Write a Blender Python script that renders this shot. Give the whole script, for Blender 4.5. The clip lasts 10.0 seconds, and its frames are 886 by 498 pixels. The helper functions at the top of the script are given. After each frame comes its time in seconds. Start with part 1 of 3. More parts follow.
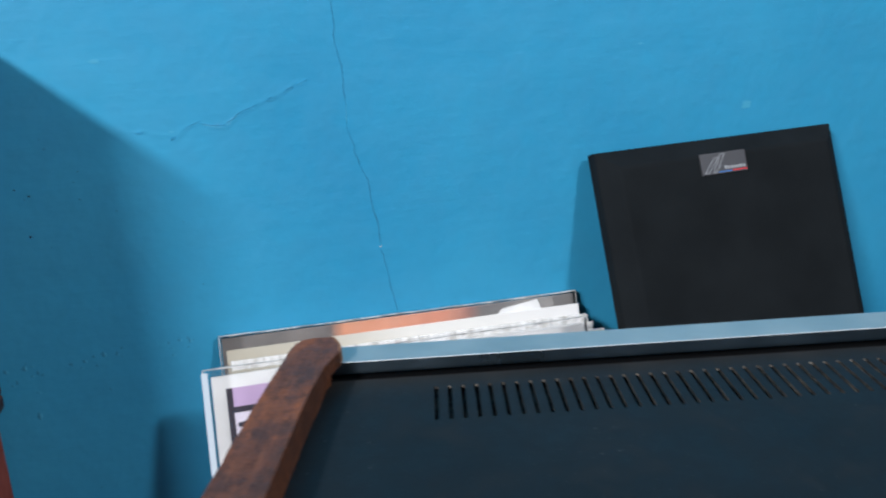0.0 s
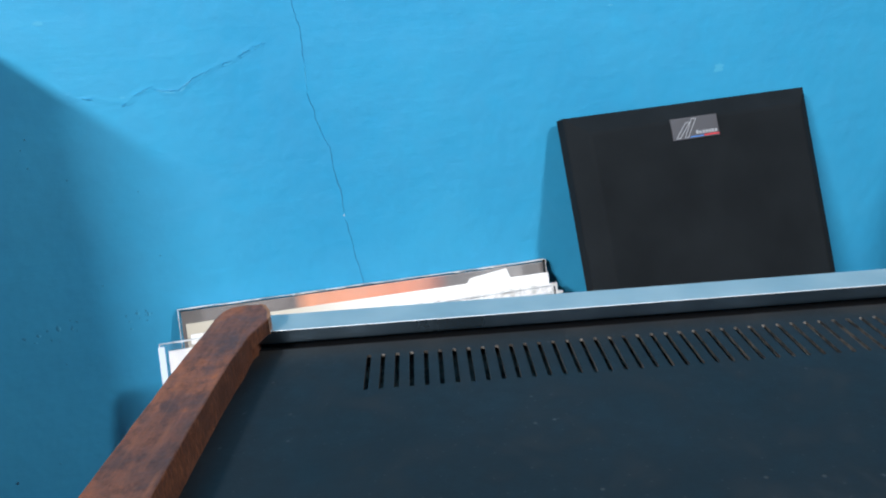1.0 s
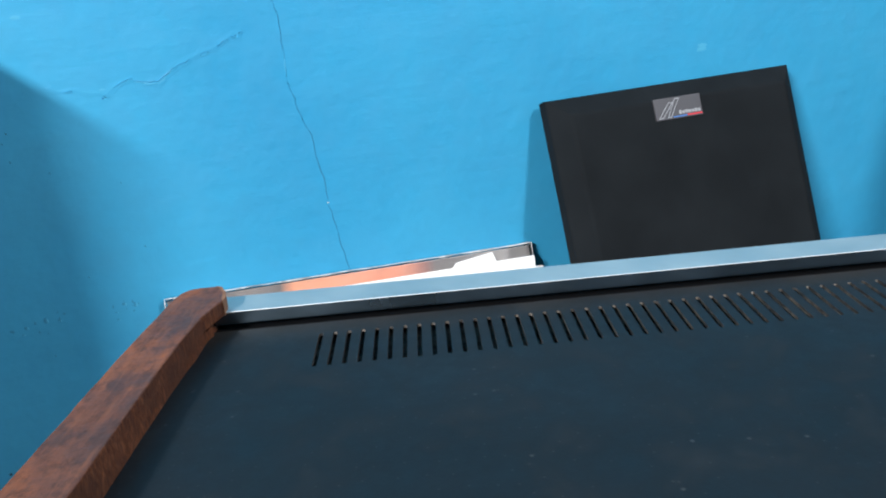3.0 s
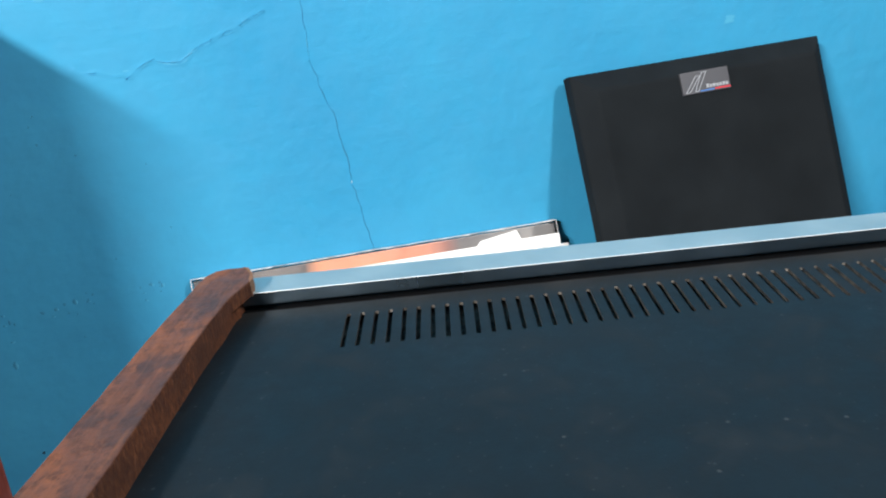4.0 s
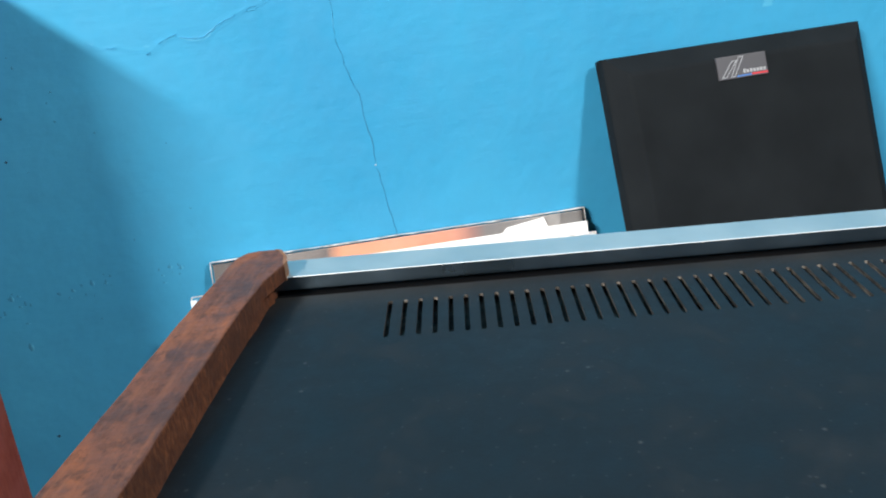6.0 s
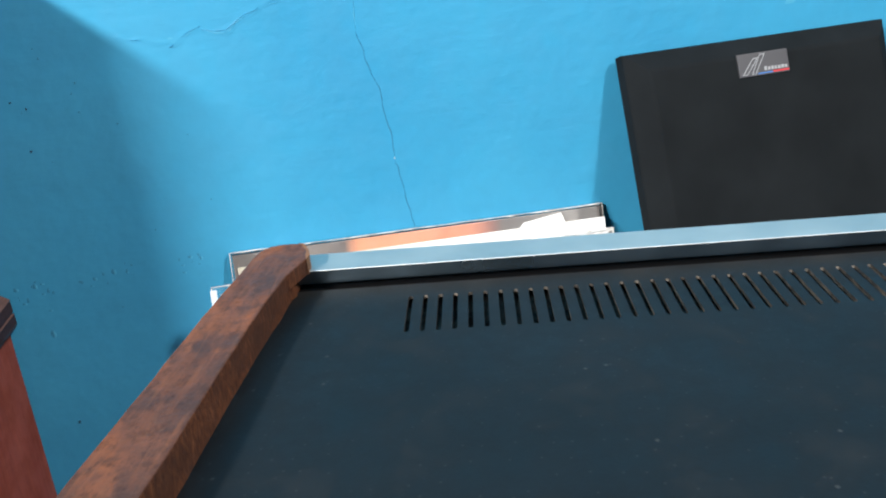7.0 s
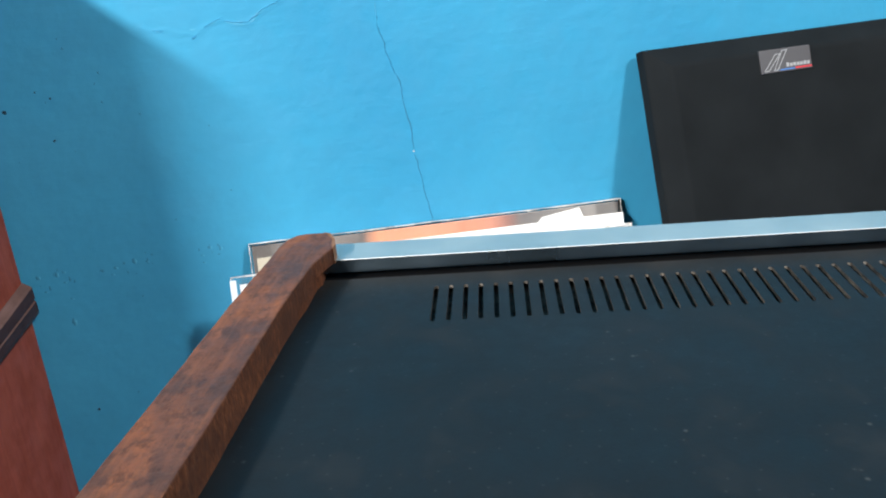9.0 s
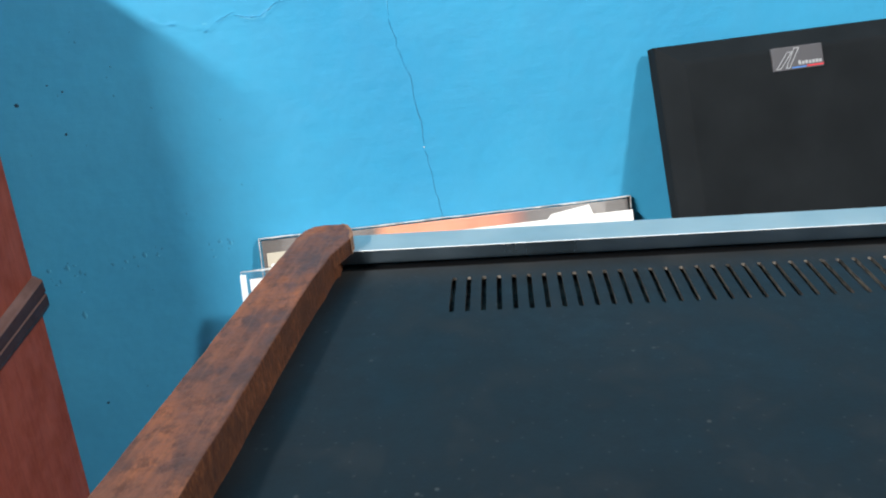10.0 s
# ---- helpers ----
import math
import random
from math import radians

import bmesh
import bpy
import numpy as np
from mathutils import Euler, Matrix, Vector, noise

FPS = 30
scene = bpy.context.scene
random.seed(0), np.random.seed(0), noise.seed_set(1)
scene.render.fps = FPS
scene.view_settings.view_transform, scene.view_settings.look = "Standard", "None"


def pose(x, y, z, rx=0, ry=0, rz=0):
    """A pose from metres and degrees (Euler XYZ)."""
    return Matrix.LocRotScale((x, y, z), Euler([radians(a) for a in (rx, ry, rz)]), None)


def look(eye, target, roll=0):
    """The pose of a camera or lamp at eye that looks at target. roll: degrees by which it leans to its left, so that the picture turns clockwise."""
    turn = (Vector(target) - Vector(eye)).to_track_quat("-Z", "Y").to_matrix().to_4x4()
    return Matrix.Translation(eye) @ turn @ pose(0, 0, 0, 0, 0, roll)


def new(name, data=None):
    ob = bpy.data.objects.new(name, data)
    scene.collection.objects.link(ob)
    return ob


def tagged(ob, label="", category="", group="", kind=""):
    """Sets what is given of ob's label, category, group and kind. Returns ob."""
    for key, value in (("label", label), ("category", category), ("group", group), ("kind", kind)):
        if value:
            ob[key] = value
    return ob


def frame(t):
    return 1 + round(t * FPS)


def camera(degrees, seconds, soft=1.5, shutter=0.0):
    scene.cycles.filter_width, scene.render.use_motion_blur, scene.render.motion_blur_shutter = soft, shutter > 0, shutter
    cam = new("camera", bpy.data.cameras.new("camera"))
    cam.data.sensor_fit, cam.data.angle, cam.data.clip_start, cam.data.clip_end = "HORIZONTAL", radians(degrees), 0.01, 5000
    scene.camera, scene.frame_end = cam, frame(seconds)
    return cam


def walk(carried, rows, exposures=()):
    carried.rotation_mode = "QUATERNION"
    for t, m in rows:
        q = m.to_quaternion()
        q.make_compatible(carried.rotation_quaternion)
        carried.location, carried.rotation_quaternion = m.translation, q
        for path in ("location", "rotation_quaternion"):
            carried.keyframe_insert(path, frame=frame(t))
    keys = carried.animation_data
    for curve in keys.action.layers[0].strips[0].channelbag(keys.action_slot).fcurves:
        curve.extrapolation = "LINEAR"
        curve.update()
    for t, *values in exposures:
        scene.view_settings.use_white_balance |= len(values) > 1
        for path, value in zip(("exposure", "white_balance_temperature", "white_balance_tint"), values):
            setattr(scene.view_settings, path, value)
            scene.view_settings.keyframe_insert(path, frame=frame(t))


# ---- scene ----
cam = camera(56.5, 10.0, soft=2.0, shutter=0.5)
PATH = [
    (0, (-0.01106, -0.02381, 1.31056), (-0.0077, 1.8928, 0.7390), -3.69),
    (0.5, (0.00327, -0.01574, 1.30464), (0.0535, 1.8904, 0.7011), -3.54),
    (1, (0.00514, -0.01042, 1.30092), (0.0394, 1.8860, 0.6665), -3.93),
    (1.5, (0.01740, -0.01660, 1.30340), (0.0404, 1.8760, 0.6572), -4.60),
    (2, (0.03343, -0.02521, 1.30475), (0.0675, 1.8647, 0.6512), -4.95),
    (2.5, (0.02444, -0.02752, 1.30340), (0.0475, 1.8616, 0.6470), -5.04),
    (2.7, (0.02393, -0.02269, 1.29896), (0.0483, 1.8661, 0.6418), -5.11),
    (3.8, (0.01709, -0.01018, 1.29605), (-0.0067, 1.8680, 0.6091), -6.39),
    (4, (0.02102, -0.01231, 1.29674), (-0.0207, 1.8595, 0.5936), -6.40),
    (4.5, (0.01951, -0.00842, 1.29548), (-0.0347, 1.8572, 0.5767), -6.42),
    (5, (0.01970, -0.00770, 1.29642), (-0.0463, 1.8542, 0.5692), -6.32),
    (5.5, (0.01899, -0.00515, 1.29479), (-0.0573, 1.8545, 0.5627), -6.03),
    (5.7, (0.01299, -0.00079, 1.29164), (-0.0580, 1.8605, 0.5633), -5.83),
    (6.8, (0.00725, 0.00889, 1.28947), (-0.0880, 1.8657, 0.5525), -5.42),
    (7, (0.00823, 0.00210, 1.29276), (-0.1031, 1.8559, 0.5504), -5.43),
    (7.5, (0.00498, -0.00022, 1.28957), (-0.1222, 1.8504, 0.5419), -5.24),
    (8, (-0.00150, -0.00010, 1.28620), (-0.1479, 1.8436, 0.5251), -5.20),
    (8.5, (0.00109, -0.00085, 1.29200), (-0.1486, 1.8424, 0.5303), -5.10),
    (9, (0.00452, 0.00036, 1.29224), (-0.1400, 1.8485, 0.5415), -5.12),
    (9.5, (0.00168, -0.00240, 1.28828), (-0.1466, 1.8474, 0.5424), -5.07),
    (10, (0.00043, -0.00035, 1.29046), (-0.1557, 1.8460, 0.5378), -4.86),
]
EXPOSURES = [(0, -0.63, 6600, 10), (0.2, -0.35, 6600, 10), (0.5, -0.33, 6600, 10), (1.0, -0.23, 6600, 10), (2.5, -0.17, 6650, 10), (4.0, -0.01, 7100, 10), (5.5, 0.04, 7250, 10), (10, 0.04, 7300, 10)]
walk(cam, [(t, look(eye, target, roll)) for t, eye, target, roll in PATH], EXPOSURES)

# The blue wall stands turned against the hi-fi unit: its own axes are a (along it), n (into it), z.
WALL_TURN = 18.0
WALL_N = 0.635
TABLE_Z = 0.75
CEILING_Z = 2.75
WF = pose(0, 0, 0, 0, 0, WALL_TURN)


def on_wall(a, n, z, rx=0, ry=0, rz=0):
    return WF @ pose(a, n, z, rx, ry, rz)


# ---- world and lamps ----
world = bpy.data.worlds.new("world")
scene.world = world
world.use_nodes = True
world.node_tree.nodes["Background"].inputs[0].default_value = (0.5, 0.6, 0.7, 1)
world.node_tree.nodes["Background"].inputs[1].default_value = 0.05


def area_lamp(name, eye, target, size_x, size_y, watts, colour):
    data = bpy.data.lights.new(name, "AREA")
    data.shape, data.size, data.size_y, data.energy, data.color = "RECTANGLE", size_x, size_y, watts, colour
    ob = new(name, data)
    ob.matrix_world = WF @ look(eye, target)
    return ob


def tube_lamp(name, eye, along, target, length, watts, colour):
    """A fluorescent tube whose length runs along the given direction."""
    ob = area_lamp(name, eye, target, length, 0.11, watts, colour)
    x = Vector(along).normalized()
    z = Vector(eye) - Vector(target)
    z = (z - z.dot(x) * x).normalized()
    y = z.cross(x)
    turn = Matrix((x, y, z)).transposed().to_4x4()
    ob.matrix_world = WF @ Matrix.Translation(eye) @ turn


tube_lamp("fluorescent_tube", (-2.0, -1.43, 2.65), (-0.182, -0.983, 0), (0.1, 0.6, 1.1), 1.2, 216, (0.955, 0.97, 1.025))
area_lamp("ceiling_lamp_room", (1.03, -0.85, 2.65), (0.3, 0.6, 1.1), 0.18, 0.18, 35, (0.955, 0.97, 1.025))


# ---- materials ----
def material(name, colour, rough=0.6, metal=0.0, spec=0.5):
    m = bpy.data.materials.new(name)
    m.use_nodes = True
    b = m.node_tree.nodes["Principled BSDF"]
    b.inputs["Base Color"].default_value = (*colour, 1)
    b.inputs["Roughness"].default_value = rough
    b.inputs["Metallic"].default_value = metal
    b.inputs["Specular IOR Level"].default_value = spec
    return m


def node(m, kind, **inputs):
    n = m.node_tree.nodes.new(kind)
    for k, v in inputs.items():
        n.inputs[k.replace("_", " ")].default_value = v
    return n


def link(m, a, b):
    m.node_tree.links.new(a, b)


def coords(m, scale=(1, 1, 1), turn=(0, 0, 0)):
    tc = m.node_tree.nodes.new("ShaderNodeTexCoord")
    mp = m.node_tree.nodes.new("ShaderNodeMapping")
    mp.inputs["Scale"].default_value = scale
    mp.inputs["Rotation"].default_value = turn
    link(m, tc.outputs["Object"], mp.inputs["Vector"])
    return mp.outputs["Vector"]


def noise_tex(m, vec, scale, detail=4, rough=0.55):
    n = node(m, "ShaderNodeTexNoise", Scale=scale, Detail=detail, Roughness=rough)
    link(m, vec, n.inputs["Vector"])
    return n.outputs["Fac"]


def ramp(m, fac, stops):
    r = m.node_tree.nodes.new("ShaderNodeValToRGB")
    link(m, fac, r.inputs["Fac"])
    el = r.color_ramp.elements
    while len(el) < len(stops):
        el.new(0.5)
    for e, (p, c) in zip(el, stops):
        e.position = p
        e.color = (*c, 1) if len(c) == 3 else c
    return r.outputs["Color"]


def grey(*stops):
    return [(p, (v, v, v)) for p, v in stops]


def mixed(m, fac, a, b, mode="MIX"):
    n = m.node_tree.nodes.new("ShaderNodeMix")
    n.data_type, n.blend_type = "RGBA", mode
    for sock, v in ((n.inputs[0], fac), (n.inputs[6], a), (n.inputs[7], b)):
        if isinstance(v, bpy.types.NodeSocket):
            link(m, v, sock)
        elif isinstance(v, (int, float)):
            sock.default_value = v
        else:
            sock.default_value = (*v, 1)
    return n.outputs[2]


def bump(m, height, strength, distance, under=None):
    b = node(m, "ShaderNodeBump", Strength=strength, Distance=distance)
    link(m, height, b.inputs["Height"])
    if under is not None:
        link(m, under, b.inputs["Normal"])
    return b.outputs["Normal"]


def finish(m, colour=None, rough=None, normal=None):
    b = m.node_tree.nodes["Principled BSDF"]
    for sock, v in (("Base Color", colour), ("Roughness", rough), ("Normal", normal)):
        if v is not None:
            link(m, v, b.inputs[sock])
    return m


def wall_paint():
    m = material("blue_wall_paint", (0.04, 0.32, 0.58), 0.5)
    v = coords(m)
    big = noise_tex(m, v, 5.0, 5)
    mid = noise_tex(m, v, 42.0, 6, 0.65)
    fine = noise_tex(m, v, 420.0, 3)
    c = ramp(m, big, [(0.3, (0.028, 0.325, 0.575)), (0.7, (0.042, 0.385, 0.635))])
    c = mixed(m, ramp(m, mid, grey((0.30, 0.0), (0.75, 0.35))), c, (0.030, 0.285, 0.505))
    pits = node(m, "ShaderNodeTexVoronoi", Scale=75.0)
    link(m, v, pits.inputs["Vector"])
    chance = ramp(m, pits.outputs["Color"], grey((0.80, 0.0), (0.86, 1.0)))
    dot = ramp(m, pits.outputs["Distance"], grey((0.02, 1.0), (0.12, 0.0)))
    pit = mixed(m, 1.0, dot, chance, "MULTIPLY")
    c = mixed(m, ramp(m, pit, grey((0.0, 0.0), (1.0, 0.45))), c, (0.02, 0.13, 0.26))
    brush = noise_tex(m, coords(m, (9, 9, 60)), 1.0, 4, 0.6)
    n1 = bump(m, big, 0.5, 0.012)
    n2 = bump(m, mid, 0.20, 0.0020, n1)
    n2 = bump(m, brush, 0.25, 0.0020, n2)
    n3 = bump(m, fine, 0.15, 0.0003, n2)
    return finish(m, c, ramp(m, mid, grey((0.3, 0.42), (0.7, 0.62))), n3)


def plaster(name, colour):
    m = material(name, colour, 0.8)
    v = coords(m)
    f = noise_tex(m, v, 8.0, 6)
    c = ramp(m, f, [(0.3, tuple(0.9 * k for k in colour)), (0.7, colour)])
    return finish(m, c, None, bump(m, noise_tex(m, v, 90.0), 0.2, 0.001))


def wood(name, dark, light, grain=(60, 6, 60), rough=0.5, worn=None, spots=0.6, spec=0.5):
    """Grain runs along the object's y."""
    m = material(name, light, rough, 0.0, spec)
    v = coords(m, grain)
    g = noise_tex(m, v, 1.0, 8, 0.7)
    streak = noise_tex(m, coords(m, (grain[0] * 5, grain[1] * 3, grain[2] * 5)), 1.0, 3, 0.6)
    blot = noise_tex(m, coords(m), 38.0, 5, 0.62)
    c = ramp(m, g, [(0.32, dark), (0.68, light)])
    c = mixed(m, ramp(m, streak, grey((0.35, 0.0), (0.75, 0.4))), c, tuple(0.55 * k for k in dark))
    c = mixed(m, ramp(m, blot, grey((0.45, 0.0), (0.62, spots))), c, tuple(0.40 * k for k in dark))
    if worn:
        rub = noise_tex(m, coords(m), 21.0, 4, 0.6)
        c = mixed(m, ramp(m, rub, grey((0.55, 0.0), (0.70, 0.75))), c, worn)
    n = bump(m, g, 0.25, 0.0006)
    n = bump(m, streak, 0.3, 0.0003, n)
    return finish(m, c, ramp(m, blot, grey((0.3, rough - 0.12), (0.7, rough + 0.15))), n)


def cheek_wood():
    """Old walnut: brown, with dark handling stains, rubbed orange patches and fine scratches across."""
    m = material("worn_walnut", (0.13, 0.055, 0.03), 0.45, 0.0, 0.22)
    v = coords(m)
    grain = noise_tex(m, coords(m, (260, 26, 40)), 1.0, 5, 0.65)
    stain = noise_tex(m, coords(m, (120, 75, 120)), 1.0, 6, 0.62)
    wide = noise_tex(m, coords(m, (55, 20, 55)), 1.0, 5, 0.62)
    grit = noise_tex(m, v, 700.0, 3, 0.6)
    across = noise_tex(m, coords(m, (150, 420, 60)), 1.0, 3, 0.6)
    mottle = noise_tex(m, coords(m, (320, 190, 320)), 1.0, 6, 0.75)
    c = ramp(m, grain, [(0.30, (0.100, 0.040, 0.026)), (0.70, (0.158, 0.064, 0.039))])
    c = mixed(m, ramp(m, wide, grey((0.50, 0.0), (0.66, 0.70))), c, (0.330, 0.105, 0.036))
    c = mixed(m, ramp(m, stain, grey((0.48, 0.0), (0.66, 0.75))), c, (0.050, 0.026, 0.020))
    c = mixed(m, ramp(m, mottle, grey((0.48, 0.0), (0.62, 0.62))), c, (0.036, 0.018, 0.013))
    c = mixed(m, ramp(m, across, grey((0.54, 0.0), (0.72, 0.25))), c, (0.050, 0.024, 0.017))
    fibre = noise_tex(m, coords(m, (700, 45, 700)), 1.0, 3, 0.6)
    c = mixed(m, ramp(m, fibre, grey((0.52, 0.0), (0.70, 0.30))), c, (0.230, 0.090, 0.042))
    c = mixed(m, ramp(m, grit, grey((0.56, 0.0), (0.76, 0.34))), c, (0.16, 0.085, 0.052))
    c = mixed(m, ramp(m, specks(m, v, 58.0, 0.80, 0.055), grey((0.0, 0.0), (1.0, 0.8))), c, (0.40, 0.33, 0.28))
    n = bump(m, stain, 0.35, 0.0007)
    n = bump(m, across, 0.35, 0.0003, n)
    return finish(m, c, ramp(m, stain, grey((0.3, 0.62), (0.65, 0.40))), bump(m, grit, 0.25, 0.0002, n))


def rough_sawn():
    """Unsanded inner edge of the board: short fibres that stand slanting across its thickness."""
    m = material("rough_sawn_walnut", (0.16, 0.07, 0.04), 0.7, 0.0, 0.3)
    fibre = noise_tex(m, coords(m, (420, 760, 330), (0.7, 0, 0)), 1.0, 5, 0.70)
    patch = noise_tex(m, coords(m, (90, 60, 90)), 1.0, 4, 0.6)
    c = ramp(m, fibre, [(0.34, (0.055, 0.018, 0.009)), (0.52, (0.112, 0.036, 0.015)), (0.68, (0.195, 0.070, 0.030))])
    c = mixed(m, ramp(m, patch, grey((0.45, 0.0), (0.65, 0.6))), c, (0.050, 0.020, 0.012))
    return finish(m, c, None, bump(m, fibre, 0.5, 0.0005))


def specks(m, v, scale, chance, radius):
    """Scattered small dots, as a mask."""
    n = node(m, "ShaderNodeTexVoronoi", Scale=scale)
    n.voronoi_dimensions = "2D"
    link(m, v, n.inputs["Vector"])
    keep = ramp(m, n.outputs["Color"], grey((chance, 0.0), (chance + 0.04, 1.0)))
    dot = ramp(m, n.outputs["Distance"], grey((0.3 * radius, 1.0), (radius, 0.0)))
    return mixed(m, 1.0, dot, keep, "MULTIPLY")


def black_metal():
    m = material("black_enamelled_steel", (0.006, 0.008, 0.010), 0.42, 0.0, 0.34)
    v = coords(m)
    film = noise_tex(m, v, 16.0, 6, 0.65)
    cloud = noise_tex(m, v, 55.0, 5, 0.7)
    grit = noise_tex(m, v, 900.0, 2)
    c = ramp(m, film, [(0.35, (0.0036, 0.0050, 0.0062)), (0.7, (0.0064, 0.0084, 0.0102))])
    c = mixed(m, ramp(m, cloud, grey((0.54, 0.0), (0.78, 0.30))), c, (0.026, 0.029, 0.031))
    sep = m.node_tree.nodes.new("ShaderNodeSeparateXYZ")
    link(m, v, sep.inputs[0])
    # Brown band by the trim: dust, plus the trim's reflection put into the colour.
    dust_reflection_band = m.node_tree.nodes.new("ShaderNodeMapRange")
    dust_reflection_band.inputs["From Min"].default_value, dust_reflection_band.inputs["From Max"].default_value = 0.217, 0.232
    link(m, sep.outputs["Y"], dust_reflection_band.inputs["Value"])
    dust = mixed(m, 1.0, dust_reflection_band.outputs["Result"], ramp(m, cloud, grey((0.25, 0.3), (0.7, 1.0))), "MULTIPLY")
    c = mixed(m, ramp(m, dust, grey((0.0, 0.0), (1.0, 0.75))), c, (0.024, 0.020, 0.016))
    c = mixed(m, ramp(m, specks(m, v, 62.0, 0.62, 0.042), grey((0.0, 0.0), (1.0, 0.14))), c, (0.20, 0.21, 0.21))
    c = mixed(m, ramp(m, specks(m, v, 190.0, 0.50, 0.085), grey((0.0, 0.0), (1.0, 0.095))), c, (0.16, 0.165, 0.165))
    return finish(m, c, ramp(m, cloud, grey((0.3, 0.46), (0.75, 0.66))), bump(m, grit, 0.12, 0.0002))


def brushed_aluminium(name, low, high, rough, metal):
    m = material(name, high, rough, metal)
    f = noise_tex(m, coords(m, (4, 900, 900)), 1.0, 3)
    smear = noise_tex(m, coords(m), 45.0, 4)
    c = ramp(m, smear, [(0.3, low), (0.7, high)])
    return finish(m, c, ramp(m, smear, grey((0.3, rough - 0.05), (0.7, rough + 0.06))), bump(m, f, 0.1, 0.0001))


def grille_cloth():
    m = material("black_grille_cloth", (0.006, 0.0065, 0.0065), 0.85, 0.0, 0.18)
    v = coords(m)
    a = node(m, "ShaderNodeTexWave", Scale=260.0)
    b = node(m, "ShaderNodeTexWave", Scale=260.0)
    b.bands_direction = "Z"
    link(m, v, a.inputs["Vector"]), link(m, v, b.inputs["Vector"])
    weave = mixed(m, 0.5, a.outputs["Color"], b.outputs["Color"])
    dust = noise_tex(m, v, 14.0, 5, 0.6)
    c = ramp(m, dust, [(0.35, (0.0056, 0.0080, 0.0098)), (0.75, (0.0108, 0.0144, 0.0170))])
    return finish(m, c, None, bump(m, weave, 0.3, 0.0004))


def printed_card(name, stops, along="X", low=0.0, high=1.0, dirt=0.25):
    """A cover whose print changes along its width."""
    m = material(name, stops[0][1], 0.35)
    v = coords(m)
    sep = m.node_tree.nodes.new("ShaderNodeSeparateXYZ")
    link(m, v, sep.inputs[0])
    rng = m.node_tree.nodes.new("ShaderNodeMapRange")
    rng.inputs["From Min"].default_value, rng.inputs["From Max"].default_value = low, high
    wob = node(m, "ShaderNodeMath")
    wob.operation = "MULTIPLY_ADD"
    link(m, noise_tex(m, v, 30.0, 4), wob.inputs[0])
    wob.inputs[1].default_value = 0.012
    link(m, sep.outputs[along], wob.inputs[2])
    link(m, wob.outputs[0], rng.inputs["Value"])
    c = ramp(m, rng.outputs["Result"], stops)
    c = mixed(m, ramp(m, noise_tex(m, v, 25.0, 5), grey((0.4, 0.0), (0.8, dirt))), c, (0.5, 0.45, 0.4))
    return finish(m, c)


def clear_film():
    m = bpy.data.materials.new("clear_plastic_film")
    m.use_nodes = True
    nt = m.node_tree
    nt.nodes.clear()
    out = nt.nodes.new("ShaderNodeOutputMaterial")
    mix = nt.nodes.new("ShaderNodeMixShader")
    tr = nt.nodes.new("ShaderNodeBsdfTransparent")
    tr.inputs[0].default_value = (0.99, 0.992, 0.995, 1)
    gl = nt.nodes.new("ShaderNodeBsdfGlossy")
    gl.inputs["Roughness"].default_value = 0.16
    fr = nt.nodes.new("ShaderNodeFresnel")
    fr.inputs["IOR"].default_value = 1.30
    bm_ = nt.nodes.new("ShaderNodeBump")
    bm_.inputs["Strength"].default_value, bm_.inputs["Distance"].default_value = 0.5, 0.003
    link(m, noise_tex(m, coords(m), 28.0, 3), bm_.inputs["Height"])
    link(m, bm_.outputs[0], gl.inputs["Normal"]), link(m, bm_.outputs[0], fr.inputs["Normal"])
    link(m, fr.outputs[0], mix.inputs[0]), link(m, tr.outputs[0], mix.inputs[1]), link(m, gl.outputs[0], mix.inputs[2])
    haze = nt.nodes.new("ShaderNodeMixShader")
    haze.inputs[0].default_value = 0.02
    milk = nt.nodes.new("ShaderNodeBsdfDiffuse")
    milk.inputs[0].default_value = (0.85, 0.87, 0.88, 1)
    link(m, mix.outputs[0], haze.inputs[1]), link(m, milk.outputs[0], haze.inputs[2])
    link(m, haze.outputs[0], out.inputs[0])
    return m


def paper(name, colour, rough=0.7):
    m = material(name, colour, rough)
    v = coords(m)
    c = ramp(m, noise_tex(m, v, 22.0, 6), [(0.3, tuple(0.82 * k for k in colour)), (0.65, colour)])
    return finish(m, c, None, bump(m, noise_tex(m, v, 60.0, 4), 0.3, 0.0008))


M_WALL = wall_paint()
M_CRACK = material("crack_shadow", (0.027, 0.222, 0.390), 0.9)
M_RIDGE_SHADE = material("painted_ridge_shade", (0.033, 0.300, 0.520), 0.6)
M_PIT = material("bare_pit", (0.012, 0.05, 0.09), 0.9)
M_SCUFF_AND_LIP_LIGHT = material("pale_scuffs_and_painted_lip_light", (0.068, 0.415, 0.635), 0.5)
M_DENT_SHADE = material("painted_dent_shade", (0.028, 0.25, 0.44), 0.7)
M_CHIP = material("chipped_plaster", (0.55, 0.60, 0.62), 0.9)
M_CEIL = plaster("dark_low_bounce_ceiling", (0.16, 0.15, 0.14))
M_FLOOR = plaster("cement_floor", (0.09, 0.082, 0.075))
M_CHEEK = cheek_wood()
M_RUBBED = wood("rubbed_wood_edge", (0.11, 0.045, 0.025), (0.24, 0.105, 0.058), (90, 60, 90), 0.45, None, 0.4)
M_FIBRE = rough_sawn()
M_CHIPWOOD = wood("bare_chipped_wood", (0.16, 0.07, 0.035), (0.34, 0.17, 0.09), (120, 30, 120), 0.7, None, 0.3)
